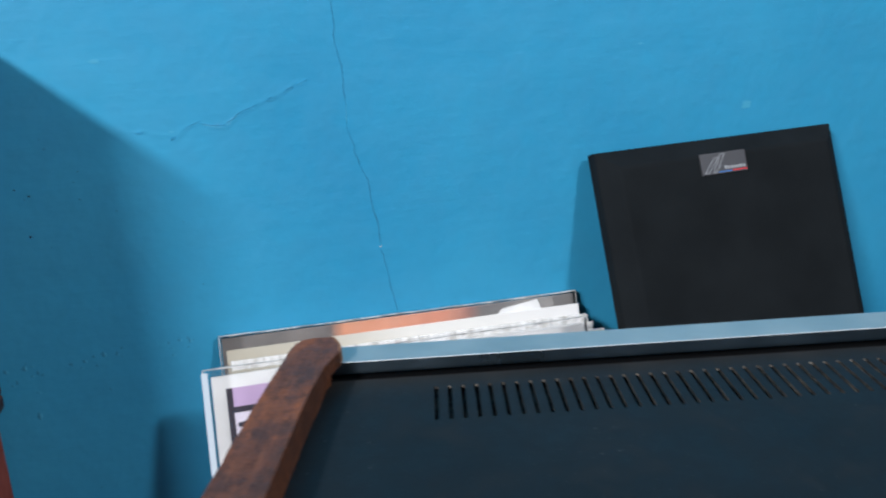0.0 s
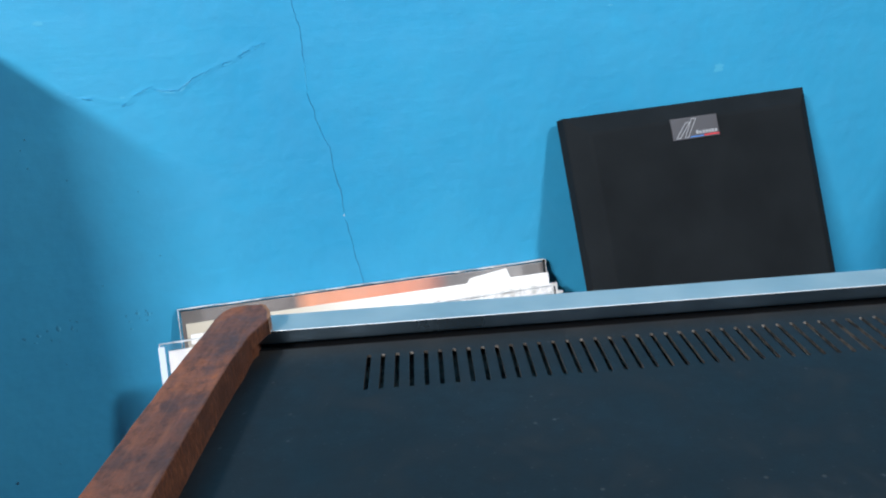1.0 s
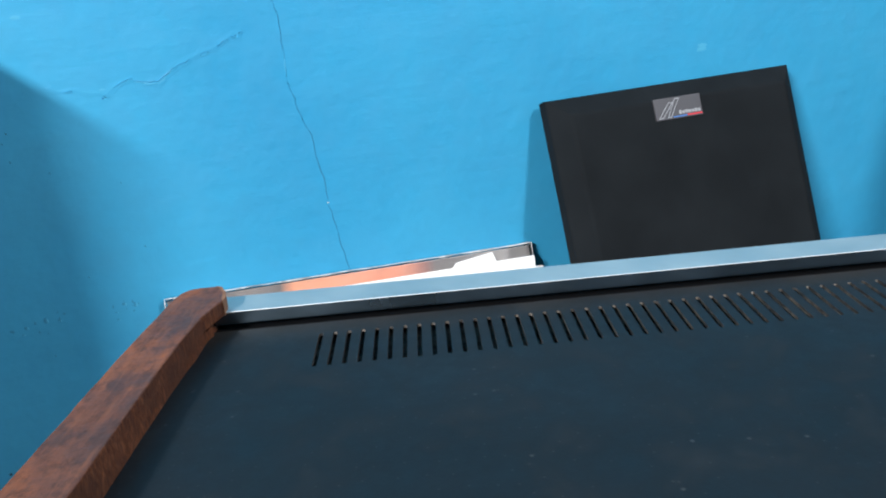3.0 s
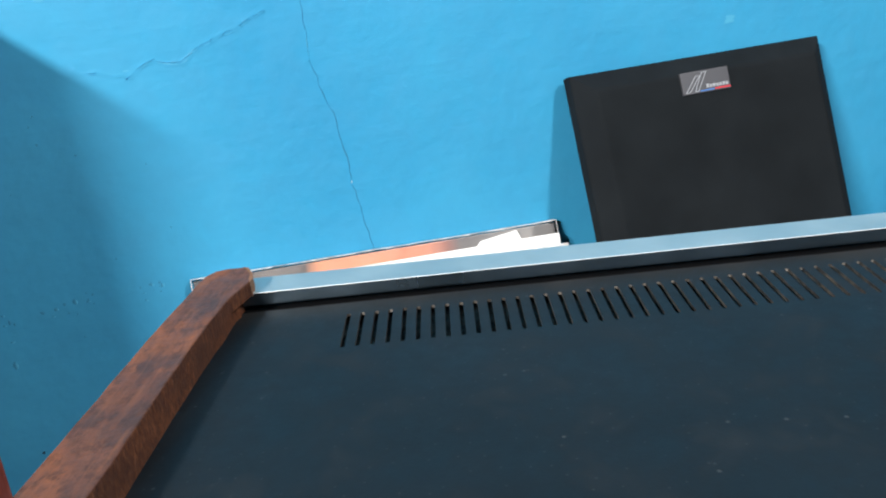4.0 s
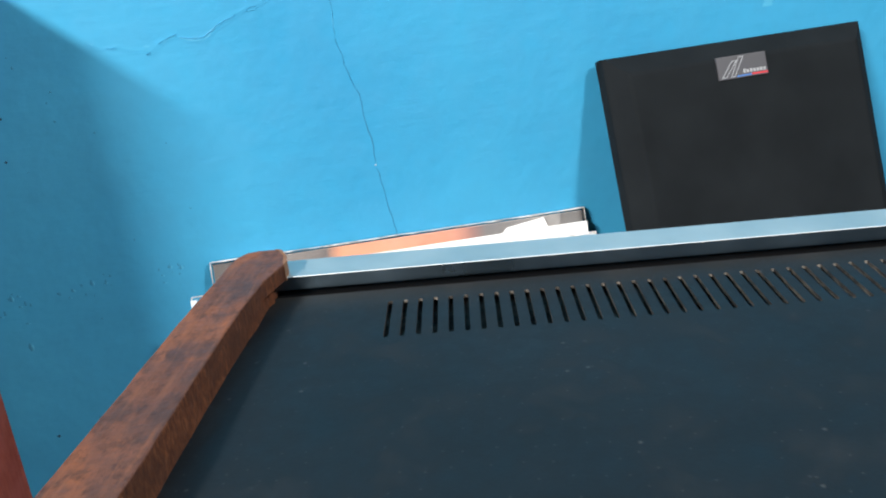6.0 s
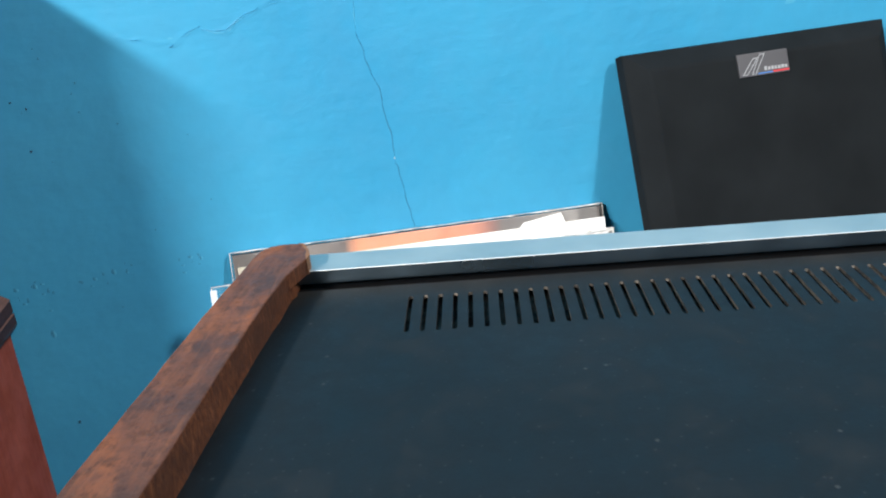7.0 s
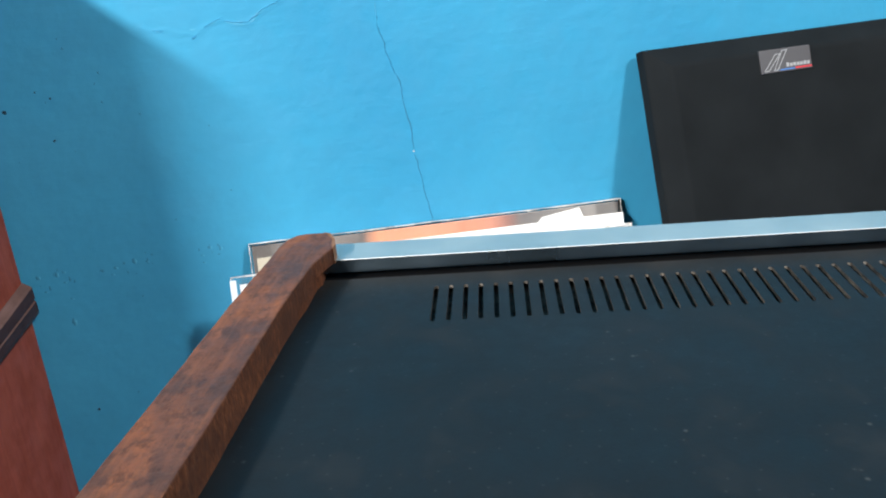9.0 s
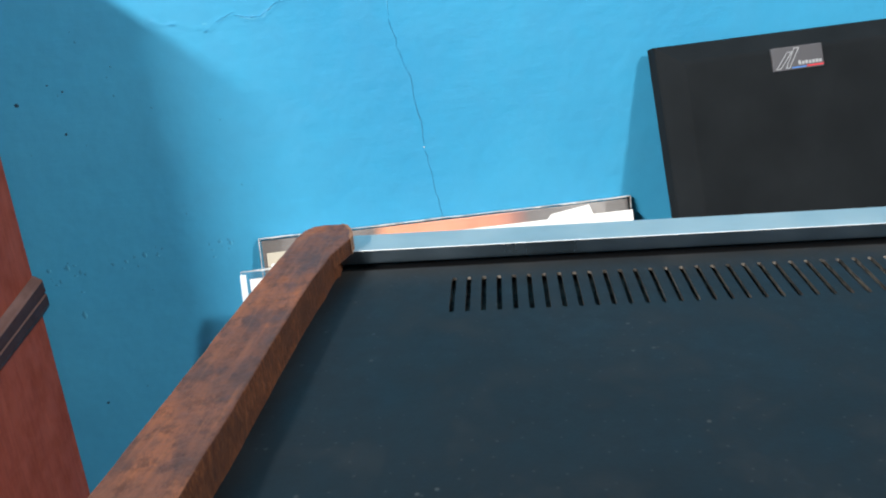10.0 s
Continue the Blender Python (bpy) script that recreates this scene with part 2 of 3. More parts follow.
M_RED = wood("red_brown_varnish", (0.330, 0.062, 0.036), (0.460, 0.105, 0.062), (110, 110, 9), 0.50, None, 0.25, 0.22)
M_MOULD = wood("dark_stained_moulding", (0.040, 0.015, 0.013), (0.100, 0.036, 0.030), (60, 6, 60), 0.42, None, 0.4, 0.3)
M_MOULD_LIT = wood("lit_moulding_bevel", (0.17, 0.085, 0.070), (0.30, 0.17, 0.145), (60, 6, 60), 0.5, None, 0.3, 0.25)
M_TABLE = wood("table_wood", (0.10, 0.045, 0.022), (0.20, 0.095, 0.045), (6, 60, 60), 0.5)
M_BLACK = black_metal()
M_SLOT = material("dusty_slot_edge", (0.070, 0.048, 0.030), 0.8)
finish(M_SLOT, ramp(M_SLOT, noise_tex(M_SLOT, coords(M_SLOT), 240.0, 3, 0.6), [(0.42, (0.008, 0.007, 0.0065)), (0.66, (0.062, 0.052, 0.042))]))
# Far slot ends: dust, lightened further for the light they catch.
M_DUST_LIT = material("dust_and_light_in_slot_end", (0.2, 0.18, 0.15), 0.9)
finish(M_DUST_LIT, ramp(M_DUST_LIT, noise_tex(M_DUST_LIT, coords(M_DUST_LIT), 300.0, 3, 0.6), [(0.42, (0.025, 0.022, 0.019)), (0.66, (0.17, 0.152, 0.132))]))
M_VOID = material("dusty_dark_inside", (0.012, 0.010, 0.008), 0.9)
finish(M_VOID, ramp(M_VOID, noise_tex(M_VOID, coords(M_VOID), 110.0, 3, 0.6), [(0.40, (0.008, 0.0075, 0.007)), (0.62, (0.120, 0.105, 0.088))]))
# One trim metal: dark reflection, lit top and edge glint put into three colours.
M_ALU_SHADED = brushed_aluminium("polished_front_dark_reflection", (0.16, 0.23, 0.28), (0.21, 0.29, 0.35), 0.30, 1.0)
M_SATIN_LIT = brushed_aluminium("satin_aluminium_lit_top", (0.47, 0.535, 0.525), (0.56, 0.630, 0.620), 0.50, 0.80)
M_GLINT = material("painted_edge_glint", (0.84, 0.87, 0.87), 0.45, 0.45)
M_GAP_AND_FEET = material("black_gap_shade_and_feet", (0.0025, 0.0025, 0.003), 0.8, 0.0, 0.1)
M_CLOTH = grille_cloth()
M_BADGE = material("grey_badge", (0.115, 0.115, 0.125), 0.40, 0.4)
M_SILVER = material("silver_print", (0.46, 0.48, 0.50), 0.35, 0.3)
M_RED_PRINT = material("red_print", (0.60, 0.045, 0.06), 0.4)
M_BLUE_PRINT = material("blue_print", (0.06, 0.22, 0.60), 0.4)
M_FILM = clear_film()
# Pale seam colour includes the light that the sleeve's edge catches.
M_SEAM = material("seam_with_painted_glint", (0.50, 0.51, 0.51), 0.3)
finish(M_SEAM, ramp(M_SEAM, noise_tex(M_SEAM, coords(M_SEAM), 70.0, 4, 0.65), [(0.40, (0.36, 0.35, 0.34)), (0.58, (0.80, 0.80, 0.78))]))
M_EDGE = material("bluish_plastic_fold", (0.62, 0.72, 0.80), 0.25)
M_WHITE = paper("white_paper", (0.91, 0.91, 0.90))
M_YELLOWED = paper("yellowed_card", (0.62, 0.50, 0.24))
M_FADED = printed_card("white_print_with_yellowed_edge", [
    (0.0, (0.50, 0.46, 0.37)), (0.30, (0.62, 0.58, 0.49)), (0.50, (0.84, 0.82, 0.77)), (1.0, (0.88, 0.88, 0.87))], "X", 0.0, 0.318, 0.06)
# Grey and white streaks paint the glints of crinkled clear plastic.
M_CRINKLE = material("crinkle_with_painted_glints", (0.8, 0.8, 0.8), 0.25)
finish(M_CRINKLE, ramp(M_CRINKLE, noise_tex(M_CRINKLE, coords(M_CRINKLE, (150, 40, 40), (0, 0.35, 0)), 1.0, 4, 0.65), [(0.34, (0.52, 0.51, 0.48)), (0.58, (0.86, 0.86, 0.85))]), None,
       bump(M_CRINKLE, noise_tex(M_CRINKLE, coords(M_CRINKLE, (150, 40, 40), (0, 0.35, 0)), 1.0, 3), 0.5, 0.001))
M_INK = material("dark_ink", (0.035, 0.028, 0.045), 0.45)
M_PURPLE = paper("purple_print", (0.60, 0.44, 0.66), 0.4)
M_LILAC = paper("pale_lilac_print", (0.82, 0.76, 0.86), 0.4)
# Right end lightened for the film's highlight, put into the print colour.
M_COVER = printed_card("orange_grey_print_and_film_glare", [
    (0.0, (0.17, 0.16, 0.155)), (0.30, (0.21, 0.19, 0.185)), (0.335, (0.82, 0.39, 0.24)), (0.64, (0.80, 0.36, 0.25)),
    (0.70, (0.34, 0.18, 0.165)), (0.73, (0.20, 0.19, 0.195)), (0.86, (0.34, 0.33, 0.32)), (1.0, (0.48, 0.46, 0.45))], "X", 0.0, 0.318)


# ---- mesh helpers ----
def thing(name, m, label, category, group="", kind=""):
    ob = new(name)
    ob.matrix_world = m
    return tagged(ob, label, category, group, kind)


def part(name, bm, mat, parent=None, label="", m=None):
    me = bpy.data.meshes.new(name)
    bm.normal_update()
    bm.to_mesh(me)
    bm.free()
    for x in (mat if isinstance(mat, (list, tuple)) else [mat]):
        me.materials.append(x)
    ob = new(name, me)
    if parent is not None:
        ob.parent = parent
    if m is not None:
        ob.matrix_basis = m
    return tagged(ob, label)


def box(x0, x1, y0, y1, z0, z1, bevel=0.0, segments=2):
    bm = bmesh.new()
    bmesh.ops.create_cube(bm, size=1)
    for v in bm.verts:
        v.co = Vector((x0 + (v.co.x + 0.5) * (x1 - x0), y0 + (v.co.y + 0.5) * (y1 - y0), z0 + (v.co.z + 0.5) * (z1 - z0)))
    if bevel:
        bmesh.ops.bevel(bm, geom=bm.edges[:], offset=bevel, segments=segments, profile=0.6, affect="EDGES")
    return bm


def extruded(outline, z0, z1, bm=None):
    """A prism over an outline in x, y."""
    bm = bm or bmesh.new()
    low = [bm.verts.new((x, y, z0)) for x, y in outline]
    top = [bm.verts.new((x, y, z1)) for x, y in outline]
    bm.faces.new(top), bm.faces.new(low[::-1])
    for i in range(len(outline)):
        j = (i + 1) % len(outline)
        bm.faces.new((low[i], low[j], top[j], top[i]))
    bmesh.ops.recalc_face_normals(bm, faces=bm.faces[:])
    return bm


def smooth(ob):
    for p in ob.data.polygons:
        p.use_smooth = True
    return ob


# ---- the room ----
back = part("wall_north", box(-3.4, 3.4, WALL_N, WALL_N + 0.12, 0, CEILING_Z), M_WALL, None, "bright blue painted plaster wall with hairline cracks", WF.copy())
tagged(back, "", "wall", "", "structure")
# Unseen walls, floor and ceiling added; dark floor and ceiling limit bounced light.
for name, x0, x1, y0, y1, mat in (
        ("wall_west", -3.52, -3.4, -4.6, WALL_N + 0.12, M_WALL), ("wall_east", 3.4, 3.52, -4.6, WALL_N + 0.12, M_WALL),
        ("wall_south", -3.52, 3.52, -4.72, -4.6, M_WALL)):
    tagged(part(name, box(x0, x1, y0, y1, 0, CEILING_Z), mat, None, "plain blue painted plaster wall", WF.copy()), "", "wall", "", "structure")
tagged(part("floor", box(-3.52, 3.52, -4.72, WALL_N + 0.12, -0.1, 0), M_FLOOR, None, "plain grey cement floor", WF.copy()), "", "floor", "", "structure")
tagged(part("ceiling", box(-3.52, 3.52, -4.72, WALL_N + 0.12, CEILING_Z, CEILING_Z + 0.1), M_CEIL, None, "plain unseen ceiling, kept dark grey to limit bounced light", WF.copy()), "", "ceiling", "", "structure")


def jagged(points, step, wobble, rng):
    """A broken line through some points, split into short kinked pieces."""
    line = []
    for (a0, z0), (a1, z1) in zip(points, points[1:]):
        k = max(1, int(math.hypot(a1 - a0, z1 - z0) / step))
        for i in range(k):
            f = i / k
            line.append((a0 + (a1 - a0) * f + rng.uniform(-wobble, wobble), z0 + (z1 - z0) * f + rng.uniform(-wobble, wobble)))
    return line + [points[-1]]


def groove(name, points, width, mat, rng, proud=0.0004, step=0.006, wobble=0.0009, label=""):
    line = jagged(points, step, wobble, rng)
    bm = bmesh.new()
    rows = []
    for i, (a, z) in enumerate(line):
        p, q = line[max(0, i - 1)], line[min(len(line) - 1, i + 1)]
        d = Vector((q[0] - p[0], q[1] - p[1])).normalized()
        w = width * rng.uniform(0.35, 1.0) * (0.25 if i in (0, len(line) - 1) else 1)
        rows.append([bm.verts.new((a - d.y * s * w / 2, WALL_N - h, z + d.x * s * w / 2)) for s, h in ((-1, 0.0001), (0, proud), (1, 0.0001))])
    for r, s in zip(rows, rows[1:]):
        bm.faces.new((r[0], r[1], s[1], s[0])), bm.faces.new((r[1], r[2], s[2], s[1]))
    return part(name, bm, mat, back, label)


rng = random.Random(5)
groove("crack", [(0.1182, 1.42), (0.1185, 1.3178), (0.1178, 1.2925), (0.1200, 1.2760)], 0.0009, M_CRACK, rng, label="dark hairline crack")
groove("crack", [(0.1202, 1.2750), (0.122, 1.2619), (0.1222, 1.2420)], 0.0007, M_CRACK, rng, label="dark hairline crack")
groove("crack", [(0.1222, 1.2400), (0.1220, 1.2300), (0.1218, 1.2218)], 0.0012, M_SCUFF_AND_LIP_LIGHT, rng, label="faint hairline crack")
groove("crack", [(0.1220, 1.2200), (0.1265, 1.198), (0.1320, 1.1800)], 0.0007, M_CRACK, rng, label="dark hairline crack")
groove("crack", [(0.1322, 1.1792), (0.1343, 1.1739), (0.1384, 1.1444), (0.1408, 1.1190)], 0.0011, M_CRACK, rng, label="dark hairline crack")
groove("crack", [(0.1412, 1.1140), (0.1461, 1.0831), (0.1507, 1.0570), (0.156, 1.0)], 0.0008, M_CRACK, rng, label="dark hairline crack")
RIDGE = [(-0.0501, 1.2370), (-0.0406, 1.2332), (-0.0270, 1.2312), (-0.0095, 1.2275), (0.0000, 1.2330), (0.0088, 1.2360), (0.0152, 1.2322), (0.0261, 1.2312), (0.0330, 1.2355), (0.0409, 1.2398), (0.0572, 1.2462), (0.0758, 1.2528), (0.0840, 1.2565), (0.0940, 1.2602)]
groove("paint_ridge", RIDGE, 0.0085, M_WALL, rng, 0.00025, 0.005, 0.0016, "lifted line of blue paint")
# Dark strokes and pale lips paint the shade and highlight of the ridge.
for points, width in ((((0.0100, 1.2340), (0.0190, 1.2316), (0.0268, 1.2312)), 0.0024), (((0.0270, 1.2314), (0.0330, 1.2357), (0.0362, 1.2381), (0.0410, 1.2402)), 0.0019), (((0.0415, 1.2405), (0.0480, 1.2428), (0.0520, 1.2448)), 0.0012),
                      (((0.0600, 1.2470), (0.0680, 1.2488)), 0.0012), (((0.0734, 1.2510), (0.0780, 1.2540), (0.0818, 1.2556)), 0.0016), (((0.0850, 1.2568), (0.0885, 1.2584), (0.0930, 1.2604)), 0.0018),
                      (((-0.0142, 1.2247), (-0.0106, 1.2262)), 0.0021), (((-0.0040, 1.2312), (0.0030, 1.2345), (0.0095, 1.2362)), 0.0013), (((-0.0400, 1.2330), (-0.0330, 1.2318)), 0.0011)):
    groove("ridge_shade_stroke", list(points), width, M_RIDGE_SHADE, rng, 0.0006, 0.0026, 0.0006, "dark stroke painted as shade along the lifted paint")
    groove("lip_highlight", [(a + 0.0004, z - 0.0013) for a, z in points], width * 0.6, M_SCUFF_AND_LIP_LIGHT, rng, 0.0004, 0.003, 0.0005)


def blot(name, a, z, r, mat, rng, proud=0.0005, stretch=1.0, label=""):
    bm = bmesh.new()
    mid = bm.verts.new((a, WALL_N - proud, z))
    k = 8
    rim = [bm.verts.new((a + math.cos(6.283 * i / k) * r * rng.uniform(0.6, 1.1), WALL_N - 0.0001, z + math.sin(6.283 * i / k) * r * stretch * rng.uniform(0.6, 1.1))) for i in range(k)]
    for i in range(k):
        bm.faces.new((mid, rim[i], rim[(i + 1) % k]))
    return part(name, bm, mat, back, label)


for a, z, r in ((0.5086, 1.2021, 0.007), (-0.0581, 1.2857, 0.0045), (-0.0573, 1.2851, 0.0035), (0.5082, 1.1985, 0.008), (-0.0126, 1.2302, 0.003), (0.3922, 1.2652, 0.003)):
    blot("scuff", a, z, r, M_SCUFF_AND_LIP_LIGHT, rng, 0.00015, 0.35, "pale scuff in the paint")
blot("paint_chip", 0.1405, 1.1165, 0.0010, M_CHIP, rng, label="white chip in the paint")
for a, z, r in ((-0.149, 1.1889, 0.0017), (-0.1221, 1.1643, 0.0013), (-0.1265, 1.2000, 0.0009), (-0.1176, 1.1945, 0.0009), (-0.0822, 1.2080, 0.0006), (-0.1420, 0.9421, 0.0014)):
    blot("nail_hole", a, z, r, M_PIT, rng, label="small dark nail hole")
# Darker dents with pale lips: their shade and highlight put into colour.
for a, z, r, tall in ((-0.1457, 1.0631, 0.0012, 2.4), (-0.1405, 1.0645, 0.0008, 1.2), (-0.1412, 1.0561, 0.0009, 1.0), (-0.1590, 1.0633, 0.0013, 1.4), (-0.1559, 1.0509, 0.0010, 1.0),
                      (-0.1395, 1.0419, 0.0011, 0.6), (-0.1425, 1.0225, 0.0013, 3.0), (-0.1033, 1.0608, 0.0011, 1.5), (-0.1065, 1.0557, 0.0007, 1.0), (-0.0889, 1.0634, 0.0011, 2.8),
                      (-0.0795, 1.0617, 0.0009, 1.0), (-0.0315, 1.0645, 0.0013, 1.3), (-0.0236, 1.0625, 0.0010, 2.6), (-0.0380, 1.0526, 0.0010, 0.8), (-0.0382, 1.0589, 0.0008, 0.8)):
    blot("paint_pit", a, z, r, M_DENT_SHADE, rng, 0.0003, tall)
    blot("lip_highlight", a + 0.0014, z - 0.0006, r * 0.9, M_SCUFF_AND_LIP_LIGHT, rng, 0.0004, tall * 0.9)
for i in range(26):
    a = rng.choice((rng.uniform(-0.16, -0.13), rng.uniform(-0.118, -0.072), rng.uniform(-0.040, -0.020)))
    blot("paint_pit", a, 1.0605 + rng.gauss(0, 0.0042), rng.uniform(0.0004, 0.0011), M_DENT_SHADE, rng, 0.0003, rng.uniform(0.8, 2.2))
for i in range(14):
    blot("paint_pit", rng.uniform(-0.15, 0.0), rng.uniform(0.95, 1.25), rng.uniform(0.0004, 0.0010), M_DENT_SHADE, rng, 0.0003, rng.uniform(0.8, 1.6))

# ---- the table ----
table = thing("table", on_wall(0.2, 0.16, 0), "wooden table under the hi-fi unit and records", "table")
part("tabletop", box(-0.355, 0.78, -0.44, 0.465, TABLE_Z - 0.035, TABLE_Z, 0.004), M_TABLE, table)
for sx in (-0.30, 0.72):
    for sy in (-0.37, 0.40):
        part("leg", box(sx - 0.03, sx + 0.03, sy - 0.03, sy + 0.03, 0, TABLE_Z - 0.036, 0.003), M_TABLE, table)


# ---- the hi-fi unit ----
PLATE_Z = 1.19
PITCH, SLOT_X, SLOT_Y0, SLOT_Y1, SLOT_W = 0.00441, -0.0158, 0.2004, 0.2232, 0.0014
SLOTS = 78
PLATE_X0, PLATE_X1, PLATE_Y0, PLATE_Y1 = -0.0600, 0.3790, -0.0700, 0.2318
hifi = thing("hifi_unit", pose(0, 0, TABLE_Z), "vintage hi-fi unit, black vented top, worn wooden cheeks, aluminium trim", "hi-fi unit")
PZ = PLATE_Z - TABLE_Z


def vented_plate():
    bm = bmesh.new()
    t = 0.0009

    def quad(*pts, mat=0):
        f = bm.faces.new([bm.verts.new(p) for p in pts])
        f.material_index = mat

    def flat(x0, x1, y0, y1):
        quad((x0, y0, PZ), (x1, y0, PZ), (x1, y1, PZ), (x0, y1, PZ))
    xs0, xs1 = SLOT_X - PITCH / 2, SLOT_X + PITCH * (SLOTS - 0.5)
    flat(PLATE_X0, PLATE_X1, PLATE_Y0, SLOT_Y0)
    flat(PLATE_X0, PLATE_X1, SLOT_Y1, PLATE_Y1)
    flat(PLATE_X0, xs0, SLOT_Y0, SLOT_Y1)
    flat(xs1, PLATE_X1, SLOT_Y0, SLOT_Y1)
    h = SLOT_W / 2
    for i in range(SLOTS):
        cx = SLOT_X + i * PITCH
        ring = []
        for base, sgn in ((SLOT_Y1 - h, 1), (SLOT_Y0 + h, -1)):
            for k in range(5):
                ang = math.pi * k / 4
                ring.append((cx + sgn * h * math.cos(ang), base + sgn * h * math.sin(ang)))
        x0, x1, ym = cx - PITCH / 2, cx + PITCH / 2, (SLOT_Y0 + SLOT_Y1) / 2
        right = [ring[9], ring[0], ring[1], ring[2]]
        bm.faces.new([bm.verts.new((x, y, PZ)) for x, y in [(x1, SLOT_Y0), (x1, SLOT_Y1), ring[2], ring[1], ring[0], ring[9], ring[8], ring[7]]])
        bm.faces.new([bm.verts.new((x, y, PZ)) for x, y in [(x0, SLOT_Y1), (x0, SLOT_Y0), ring[7], ring[6], ring[5], ring[4], ring[3], ring[2]]])
        bm.faces.new([bm.verts.new((x, y, PZ)) for x, y in [(x0, SLOT_Y1), ring[2], (x1, SLOT_Y1)]]) if ring[2][1] < SLOT_Y1 - 1e-7 else None
        for k in range(10):
            (xa, ya), (xb, yb) = ring[k], ring[(k + 1) % 10]
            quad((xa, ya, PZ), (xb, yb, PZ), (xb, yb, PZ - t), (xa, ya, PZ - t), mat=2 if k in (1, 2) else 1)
    for x0, x1, y0, y1 in ((PLATE_X0, PLATE_X1, PLATE_Y0, PLATE_Y0), (PLATE_X0, PLATE_X1, PLATE_Y1, PLATE_Y1)):
        quad((x0, y0, PZ), (x1, y1, PZ), (x1, y1, PZ - 0.01), (x0, y0, PZ - 0.01))
    bmesh.ops.remove_doubles(bm, verts=bm.verts[:], dist=1e-6)
    bmesh.ops.recalc_face_normals(bm, faces=bm.faces[:])
    return bm


part("top_plate", vented_plate(), [M_BLACK, M_SLOT, M_DUST_LIT], hifi, "dusty black steel top with a row of vent slots")
part("chassis", box(PLATE_X0, PLATE_X1, PLATE_Y0, PLATE_Y1 - 0.0008, 0.012, PZ - 0.0024), M_VOID, hifi)
for x in (0.0, 0.32):
    for y in (-0.03, 0.19):
        part("foot", box(x - 0.02, x + 0.02, y - 0.02, y + 0.02, 0, 0.0125, 0.003), M_GAP_AND_FEET, hifi)
# Near-black filler stands for the shade in the gap between plate and trim.
part("gap_shade_fill", box(PLATE_X0 + 0.002, PLATE_X1 - 0.002, 0.2321, 0.2480, 0.02, PZ - 0.0012), M_GAP_AND_FEET, hifi)
STRIP_Z0, STRIP_Z1 = PZ + 0.0008, PZ + 0.0053
trim = part("trim_strip", box(-0.0545, PLATE_X1 - 0.002, 0.2352, 0.2488, STRIP_Z0, STRIP_Z1, 0.00020, 2), [M_ALU_SHADED, M_SATIN_LIT, M_GLINT], hifi, "brushed aluminium trim along the far edge")
# Faces are coloured by how they catch light: top, edge, front.
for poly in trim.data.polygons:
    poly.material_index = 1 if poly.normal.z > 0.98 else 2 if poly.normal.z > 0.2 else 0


def cheek(side):
    """A wooden side board: it widens a little towards the listener, its far end is rounded and flares over the trim."""
    nick = random.Random(8)
    worn = []
    for i in range(47):
        y = -0.075 + 0.0062 * i
        x = -0.0105 + 0.0275 * max(0.0, y - 0.11) if y < 0.21 else -0.00775 + 0.05 * (y - 0.21)
        worn.append((x + nick.gauss(0, 0.00009), y))
    inner = []
    for i in range(41):
        y = -0.075 + 0.0072 * i
        inner.append((0.0068 + 0.0010 * max(0.0, (y - 0.185) / 0.028) ** 2 + nick.gauss(0, 0.00009), y))
    round_end = [(-0.0066, 0.2260), (-0.0062, 0.2385), (-0.0052, 0.2440), (-0.0030, 0.2475), (0.0006, 0.2488)]
    flare = [(0.0062, 0.2490), (0.0080, 0.2478), (0.0106, 0.2425), (0.0117, 0.2385), (0.0116, 0.2355), (0.0098, 0.2285), (0.0084, 0.2225)]
    notch = [(0.0055, 0.2487), (0.0074, 0.2470), (0.0076, 0.2330), (0.0088, 0.2300), (0.0078, 0.2265), (0.0077, 0.2225)]
    bm = bmesh.new()
    extruded([(x * side, y) for x, y in worn + round_end + flare + inner[::-1]], PZ + 0.0048, PZ + 0.0098, bm)
    top_edges = [e for e in bm.edges if e.verts[0].co.z > PZ + 0.006 and e.verts[1].co.z > PZ + 0.006]
    bmesh.ops.bevel(bm, geom=top_edges, offset=0.0006, segments=2, profile=0.6, affect="EDGES")
    extruded([(x * side, y) for x, y in worn + round_end + notch + inner[::-1]], 0.004, PZ + 0.0048, bm)
    return bm


left_cheek = part("side_cheek", cheek(1), [M_CHEEK, M_RUBBED, M_FIBRE], hifi, "dark walnut board with rubbed edges", pose(-0.0505, 0, 0, 0, 0, 0) @ pose(-0.0213, 0, 0, 0, 0, -3.0))
for poly in left_cheek.data.polygons:
    poly.material_index = 2 if poly.normal.x > 0.7 else 1 if 0.25 < poly.normal.z < 0.93 else 0
chip_outline = [(0.0058, 0.2491), (0.0082, 0.2479), (0.0108, 0.2426), (0.0119, 0.2386), (0.0118, 0.2350), (0.0108, 0.2375), (0.0100, 0.2425), (0.0076, 0.2468)]
part("bare_chip", extruded(chip_outline, PZ + 0.0045, PZ + 0.00985), M_CHIPWOOD, left_cheek, "bare chipped corner")
part("side_cheek", cheek(-1), M_CHEEK, hifi, "dark walnut board with rubbed edges", pose(0.3890, 0, 0))


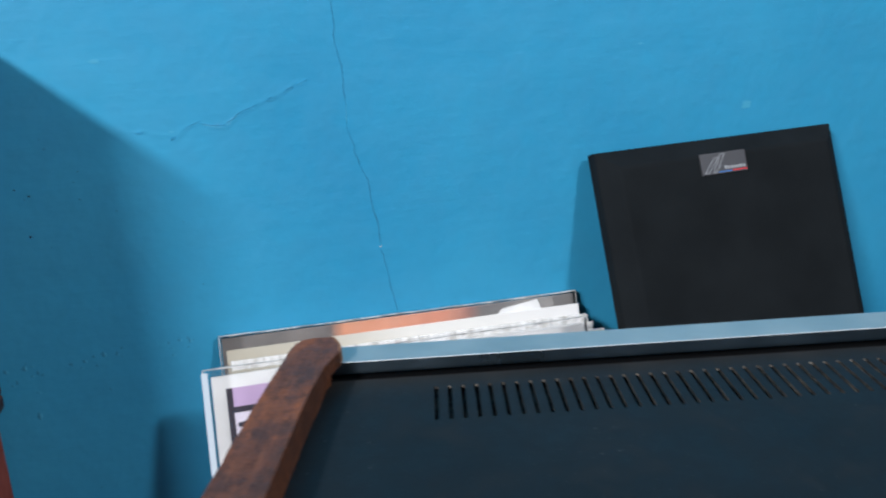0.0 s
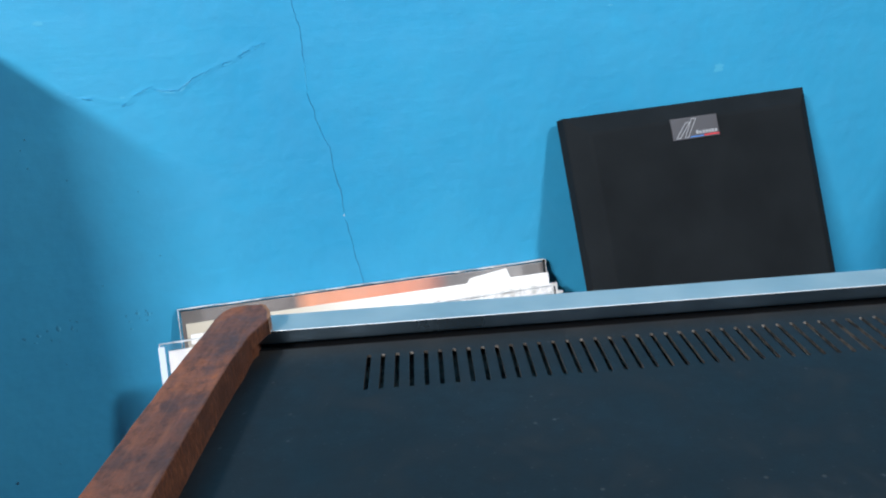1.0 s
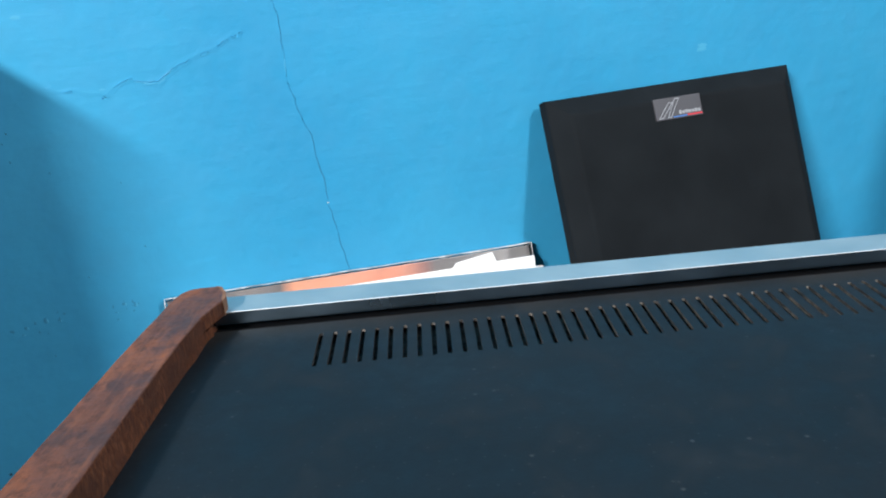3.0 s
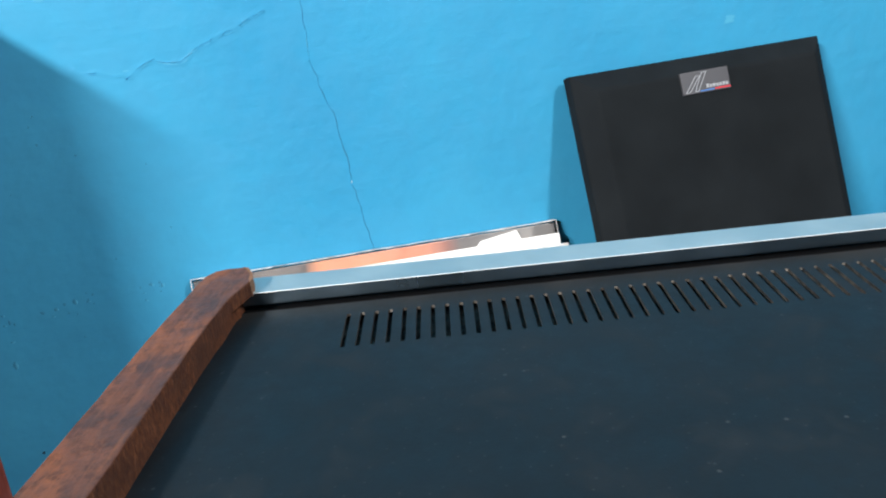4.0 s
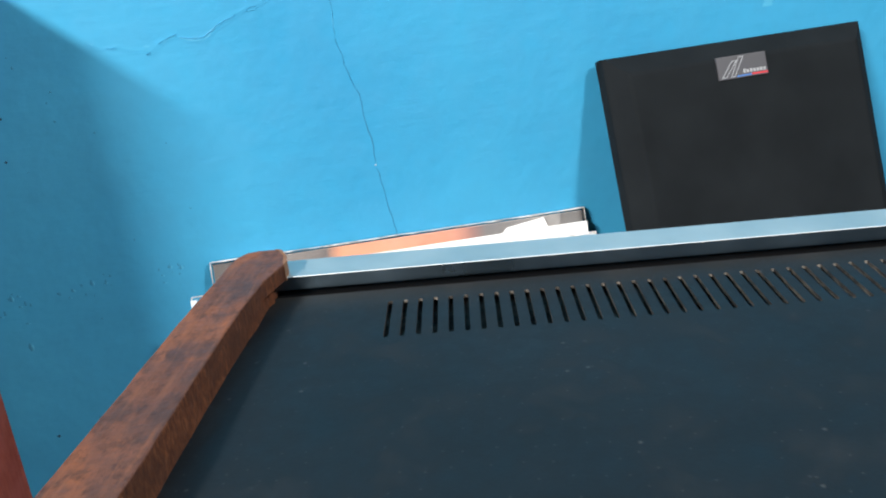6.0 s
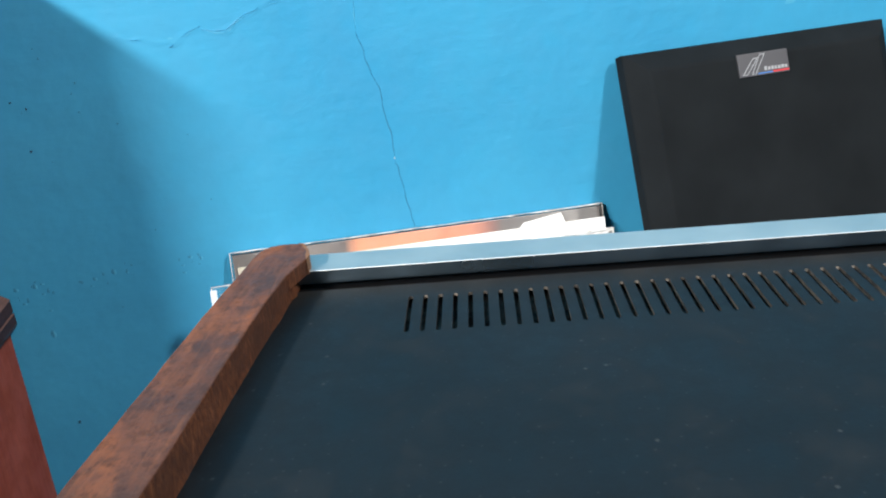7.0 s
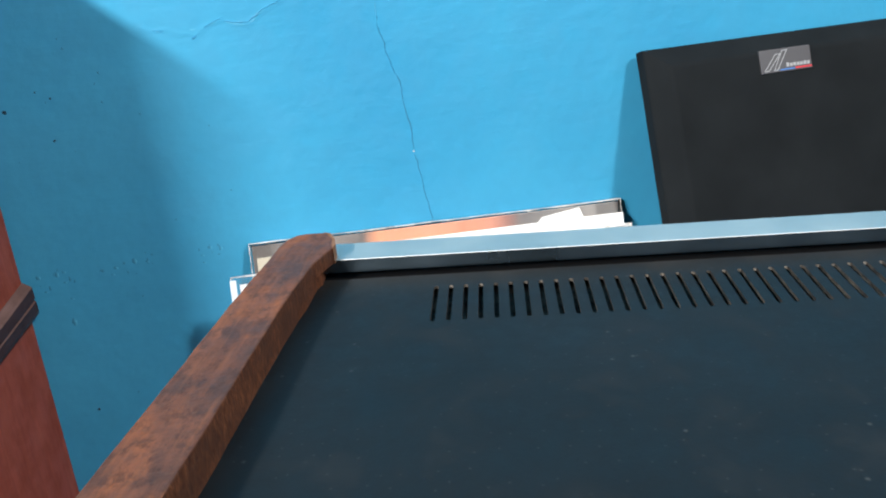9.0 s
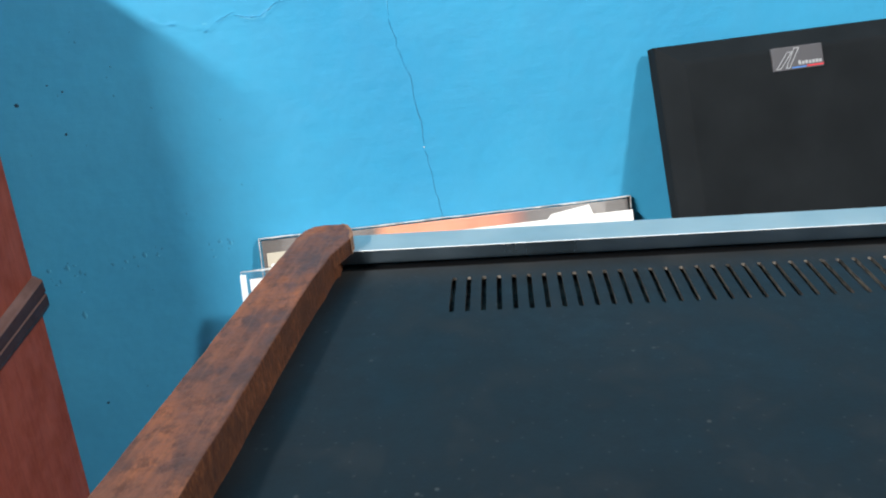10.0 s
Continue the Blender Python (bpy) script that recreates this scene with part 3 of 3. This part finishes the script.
# ---- the records leaning on the wall ----
def wavy_seam(x0, x1, y, z):
    """The welded top edge of a plastic sleeve: a thin strip whose width and front wander."""
    bm = bmesh.new()
    rows, k = [], 90
    for i in range(k + 1):
        x = x0 + (x1 - x0) * i / k
        w = 0.0005 + 0.0011 * max(0.0, noise.noise((x * 60, y * 90, 3.0)) + 0.15)
        d = 0.0007 * noise.noise((x * 45, 1.7, y * 70))
        t = z + 0.0006 * noise.noise((x * 30, 5.0, y * 50))
        rows.append([bm.verts.new(p) for p in ((x, y - 0.0005 + d, t - w), (x, y - 0.0007 + d, t), (x, y + 0.0040, t + 0.0002), (x, y + 0.0040, t - 0.0006))])
    for a, b in zip(rows, rows[1:]):
        for j in range(4):
            bm.faces.new((a[j], a[(j + 1) % 4], b[(j + 1) % 4], b[j]))
    bm.faces.new(rows[0]), bm.faces.new(rows[-1][::-1])
    bmesh.ops.recalc_face_normals(bm, faces=bm.faces[:])
    return bm


def record_sleeve(a_left, n_top, z_left, width, tilt, mats, label, thick=0.004, film=0.004, group="records leaning on the wall"):
    """A square record cover in a clear outer sleeve, standing on the table, its top leaning back to the wall. Origin: its top left corner."""
    lean = 17.0
    ob = thing("record_sleeve", on_wall(a_left, n_top, z_left, 0, tilt, 0) @ pose(0, 0, 0, -lean), label, "record", group)
    high = (z_left - TABLE_Z) / math.cos(math.radians(lean)) - 0.002 - abs(math.sin(math.radians(tilt))) * width
    part("cover", box(0, width, -thick, 0, -high, 0, 0.0006), mats, ob)
    if film:
        bm = bmesh.new()
        y = -thick - 0.0012
        pts = [(-film, y, -high), (width + film, y, -high), (width + film, y, film), (-film, y, film)]
        bk = [(x, 0.0012, z) for x, _, z in pts]
        f = [bm.verts.new(p) for p in pts]
        b = [bm.verts.new(p) for p in bk]
        bm.faces.new(f), bm.faces.new((f[0], f[3], b[3], b[0])), bm.faces.new((f[1], b[1], b[2], f[2])), bm.faces.new(b[::-1])
        bmesh.ops.subdivide_edges(bm, edges=bm.edges[:], cuts=10, use_grid_fill=True)
        for v in bm.verts:
            v.co.y += 0.0007 * noise.noise(v.co * 22) - 0.0002
        sleeve = smooth(part("outer_sleeve", bm, M_FILM, ob, "crinkled clear plastic sleeve"))
        seam = 0.0006
        part("seam", wavy_seam(-film, width + film, y, film), M_SEAM, sleeve)
        for x0, x1, z0, z1 in ((-film, -film + seam, -high, film - seam), (width + film - seam, width + film, -high, film - seam)):
            part("seam", box(x0, x1, y - 0.0006, y + 0.0002, z0, z1), M_SEAM, sleeve)
    return ob



TILT_R = 2.9
rear = record_sleeve(0.0005, 0.6325, 1.0600, 0.318, TILT_R, M_COVER, "record cover with orange and grey print in a clear sleeve", 0.0035, 0.0022)
second = record_sleeve(0.0030, 0.6225, 1.0530, 0.316, TILT_R, M_FADED, "white record cover with a yellowed edge beside others", 0.003, 0.0)
record_sleeve(0.0050, 0.6140, 1.0470, 0.318, TILT_R + 0.3, M_CRINKLE, "white record cover, painted streaks stand for glints of crinkled plastic", 0.004, 0.0)
record_sleeve(0.0040, 0.6060, 1.0420, 0.321, TILT_R + 0.3, M_FADED, "white record cover with a yellowed edge beside others", 0.003, 0.0)
record_sleeve(0.0060, 0.5990, 1.0380, 0.326, TILT_R + 0.5, M_WHITE, "white record cover leaning in the row", 0.004, 0.0)
record_sleeve(0.0080, 0.5920, 1.0340, 0.330, TILT_R + 0.5, M_YELLOWED, "yellowed record cover leaning in the row", 0.004, 0.0)
tag_outline = [(0.222, -0.020), (0.228, -0.010), (0.242, 0.004), (0.277, 0.0085), (0.281, -0.002), (0.316, -0.0005), (0.318, -0.020)]
part("inner_sleeve", extruded(tag_outline, -0.0008, 0.0008), M_WHITE, second, "white paper inner sleeve sticking out", pose(0, 0.0017, 0, 90))
front = record_sleeve(-0.0125, 0.5830, 1.0500, 0.312, TILT_R, M_WHITE, "white-bordered record cover with a purple picture in a clear sleeve", 0.004, 0.006)


def printed(parent, name, x0, x1, z0, z1, mat, y=-0.0044, slant=0.0):
    bm = bmesh.new()
    v = [bm.verts.new(p) for p in ((x0, y, z0), (x1, y, z0 + slant), (x1, y, z1 + slant), (x0, y, z1))]
    bm.faces.new(v)
    return part(name, bm, mat, parent)


part("sleeve_edge", box(-0.0068, -0.0022, -0.0062, -0.0050, -0.290, 0.0040, 0.0003), M_EDGE, front, "bluish-white folded edge of the sleeve")
printed(front, "picture", 0.010, 0.302, -0.290, -0.010, M_PURPLE, -0.0041)
printed(front, "picture_edge", 0.010, 0.0145, -0.290, -0.010, M_INK, -0.0043)
printed(front, "picture_band", 0.0145, 0.302, -0.0290, -0.0245, M_INK, -0.0043)
printed(front, "picture_band", 0.0145, 0.302, -0.1200, -0.0290, M_LILAC, -0.0043)
for i in range(9):
    printed(front, "lettering_bar", 0.0165, 0.050, -0.0400 - 0.0072 * i, -0.0366 - 0.0072 * i, M_INK, -0.0046, -0.004 if i % 2 else 0.003)

# ---- the loudspeaker grille ----
GRILLE_W, GRILLE_LEAN = 0.2580, 19.5
GRILLE_H = (1.1730 - TABLE_Z) / math.cos(math.radians(GRILLE_LEAN)) - 0.006
grille = thing("speaker_grille", on_wall(0.3355, 0.6300, 1.1715, 0, 0.0, 0) @ pose(0, 0, 0, -GRILLE_LEAN) @ pose(0, -0.014, 0), "black cloth loudspeaker grille leaning against the blue wall", "speaker grille")


def grille_body():
    bm = bmesh.new()
    w, h, c = GRILLE_W, GRILLE_H, 0.017
    rings = [(0, 0.014), (0, 0.0042), (0.0006, 0.0024), (0.0020, 0.0010), (c - 0.002, -0.0086), (c, -0.0096), (c + 0.002, -0.0101), (c + 0.005, -0.0102)]
    loops = []
    for inset, y in rings:
        loops.append([bm.verts.new(p) for p in ((inset, y, -inset), (w - inset, y, -inset), (w - inset, y, -h + inset), (inset, y, -h + inset))])
    bm.faces.new(loops[0]), bm.faces.new(loops[-1][::-1])
    for p, q in zip(loops, loops[1:]):
        for i in range(4):
            j = (i + 1) % 4
            bm.faces.new((p[i], p[j], q[j], q[i]))
    bmesh.ops.recalc_face_normals(bm, faces=bm.faces[:])
    return bm


part("cloth_panel", grille_body(), M_CLOTH, grille)
FY = -0.0102
badge = part("badge", box(0.0965, 0.1450, FY - 0.0014, FY + 0.001, -0.0348, -0.0154, 0.0006), M_BADGE, grille, "small grey metal badge")
badge_y = FY - 0.0016


def stroke(points, width, mat, name="badge_mark"):
    bm = bmesh.new()
    closed = points + [points[0]]
    for (x0, z0), (x1, z1) in zip(closed, closed[1:]):
        d = Vector((x1 - x0, z1 - z0)).normalized() * width / 2
        v = [bm.verts.new(p) for p in ((x0 + d.y - d.x, badge_y, z0 - d.x - d.y), (x1 + d.y + d.x, badge_y, z1 - d.x + d.y), (x1 - d.y + d.x, badge_y, z1 + d.x + d.y), (x0 - d.y - d.x, badge_y, z0 + d.x - d.y))]
        bm.faces.new(v)
    return part(name, bm, mat, badge)


stroke([(0.0995, -0.0330), (0.1035, -0.0330), (0.1155, -0.0200), (0.1112, -0.0200)], 0.0007, M_SILVER)
stroke([(0.1085, -0.0330), (0.1118, -0.0330), (0.1225, -0.0172), (0.1180, -0.0172)], 0.0007, M_SILVER)
for i, tall in enumerate((0.0034, 0.0026, 0.0030, 0.0026, 0.0026, 0.0030, 0.0026)):
    printed(badge, "lettering_bar", 0.1205 + i * 0.0033, 0.1230 + i * 0.0033, -0.0312, -0.0312 + tall, M_SILVER, badge_y)
printed(badge, "red_line", 0.1285, 0.1444, -0.0336, -0.0321, M_RED_PRINT, badge_y)
printed(badge, "blue_line", 0.1140, 0.1283, -0.0336, -0.0326, M_BLUE_PRINT, badge_y)

# ---- the cupboard against the wall ----
CUP_TOP, CUP_DEPTH, CUP_WIDE = 1.332, 0.170, 0.60
cup = thing("cupboard", on_wall(-0.1700, 0.6330, 0, 0, 0, -10.5), "red-brown varnished wooden cupboard with a dark moulding", "cupboard")
side = part("side_panel", box(-0.018, 0, -CUP_DEPTH, 0, 0.04, CUP_TOP, 0.001), M_RED, cup, "red-brown varnished side")
for v in side.data.vertices:
    v.co.x += 0.022 * (v.co.z - 1.06)  # the old side leans a little
part("far_panel", box(-CUP_WIDE, -CUP_WIDE + 0.018, -CUP_DEPTH, -0.11, 0.04, CUP_TOP, 0.001), M_RED, cup)
part("door", box(-CUP_WIDE + 0.002, -0.002, -CUP_DEPTH - 0.02, -CUP_DEPTH - 0.001, 0.045, CUP_TOP - 0.002, 0.002), M_RED, cup)
part("top_board", box(-CUP_WIDE, 0, -CUP_DEPTH - 0.02, -0.001 - 0.11, CUP_TOP + 0.001, CUP_TOP + 0.010, 0.002), M_RED, cup)
part("top_board", box(-0.05, 0, -0.109, -0.001, CUP_TOP + 0.001, CUP_TOP + 0.010, 0.002), M_RED, cup)
part("plinth", box(-CUP_WIDE + 0.02, -0.02, -CUP_DEPTH + 0.01, -0.12, 0, 0.045), M_MOULD, cup)


def moulding():
    """A strip with a bevelled top, a fine groove and a rounded foot; it sags a little towards the front."""
    prof = [(0.0, 0.0026), (0.0056, -0.0012), (0.0063, -0.0022), (0.0063, -0.0110), (0.0054, -0.0118), (0.0054, -0.0128), (0.0064, -0.0136), (0.0064, -0.0210), (0.0052, -0.0242), (0.0, -0.0266)]
    bm = bmesh.new()
    ends = []
    for y, sag in ((-CUP_DEPTH, 1.0), (0.0, 0.0)):
        ends.append([bm.verts.new((x, y, z - sag * (0.0125 + 0.3 * z))) for x, z in prof])
    k = len(prof)
    for i in range(k - 1):
        bm.faces.new((ends[0][i], ends[0][i + 1], ends[1][i + 1], ends[1][i]))
    bm.faces.new(ends[0]), bm.faces.new(ends[1][::-1])
    bmesh.ops.recalc_face_normals(bm, faces=bm.faces[:])
    return bm


strip = part("moulding", moulding(), [M_MOULD, M_MOULD_LIT], cup, "dark stained moulding strip", pose(0.0002, 0, 1.0596))

# ---- unseen box beside the grille, added to cast the shadow on the wall ----
speaker = thing("loudspeaker", on_wall(0.792, 0.628, TABLE_Z), "unseen black box on the table, added to cast the wall shadow", "loudspeaker")
part("caster_box", box(0, 0.22, -0.34, 0, 0, 0.610, 0.003), M_CLOTH, speaker)
part("caster_front", box(0.008, 0.212, -0.352, -0.341, 0.01, 0.600, 0.003), M_CLOTH, speaker)
# Upward bevel gets the lighter colour, painted as light falling on it.
for poly in strip.data.polygons:
    poly.material_index = 1 if poly.normal.z > 0.55 else 0
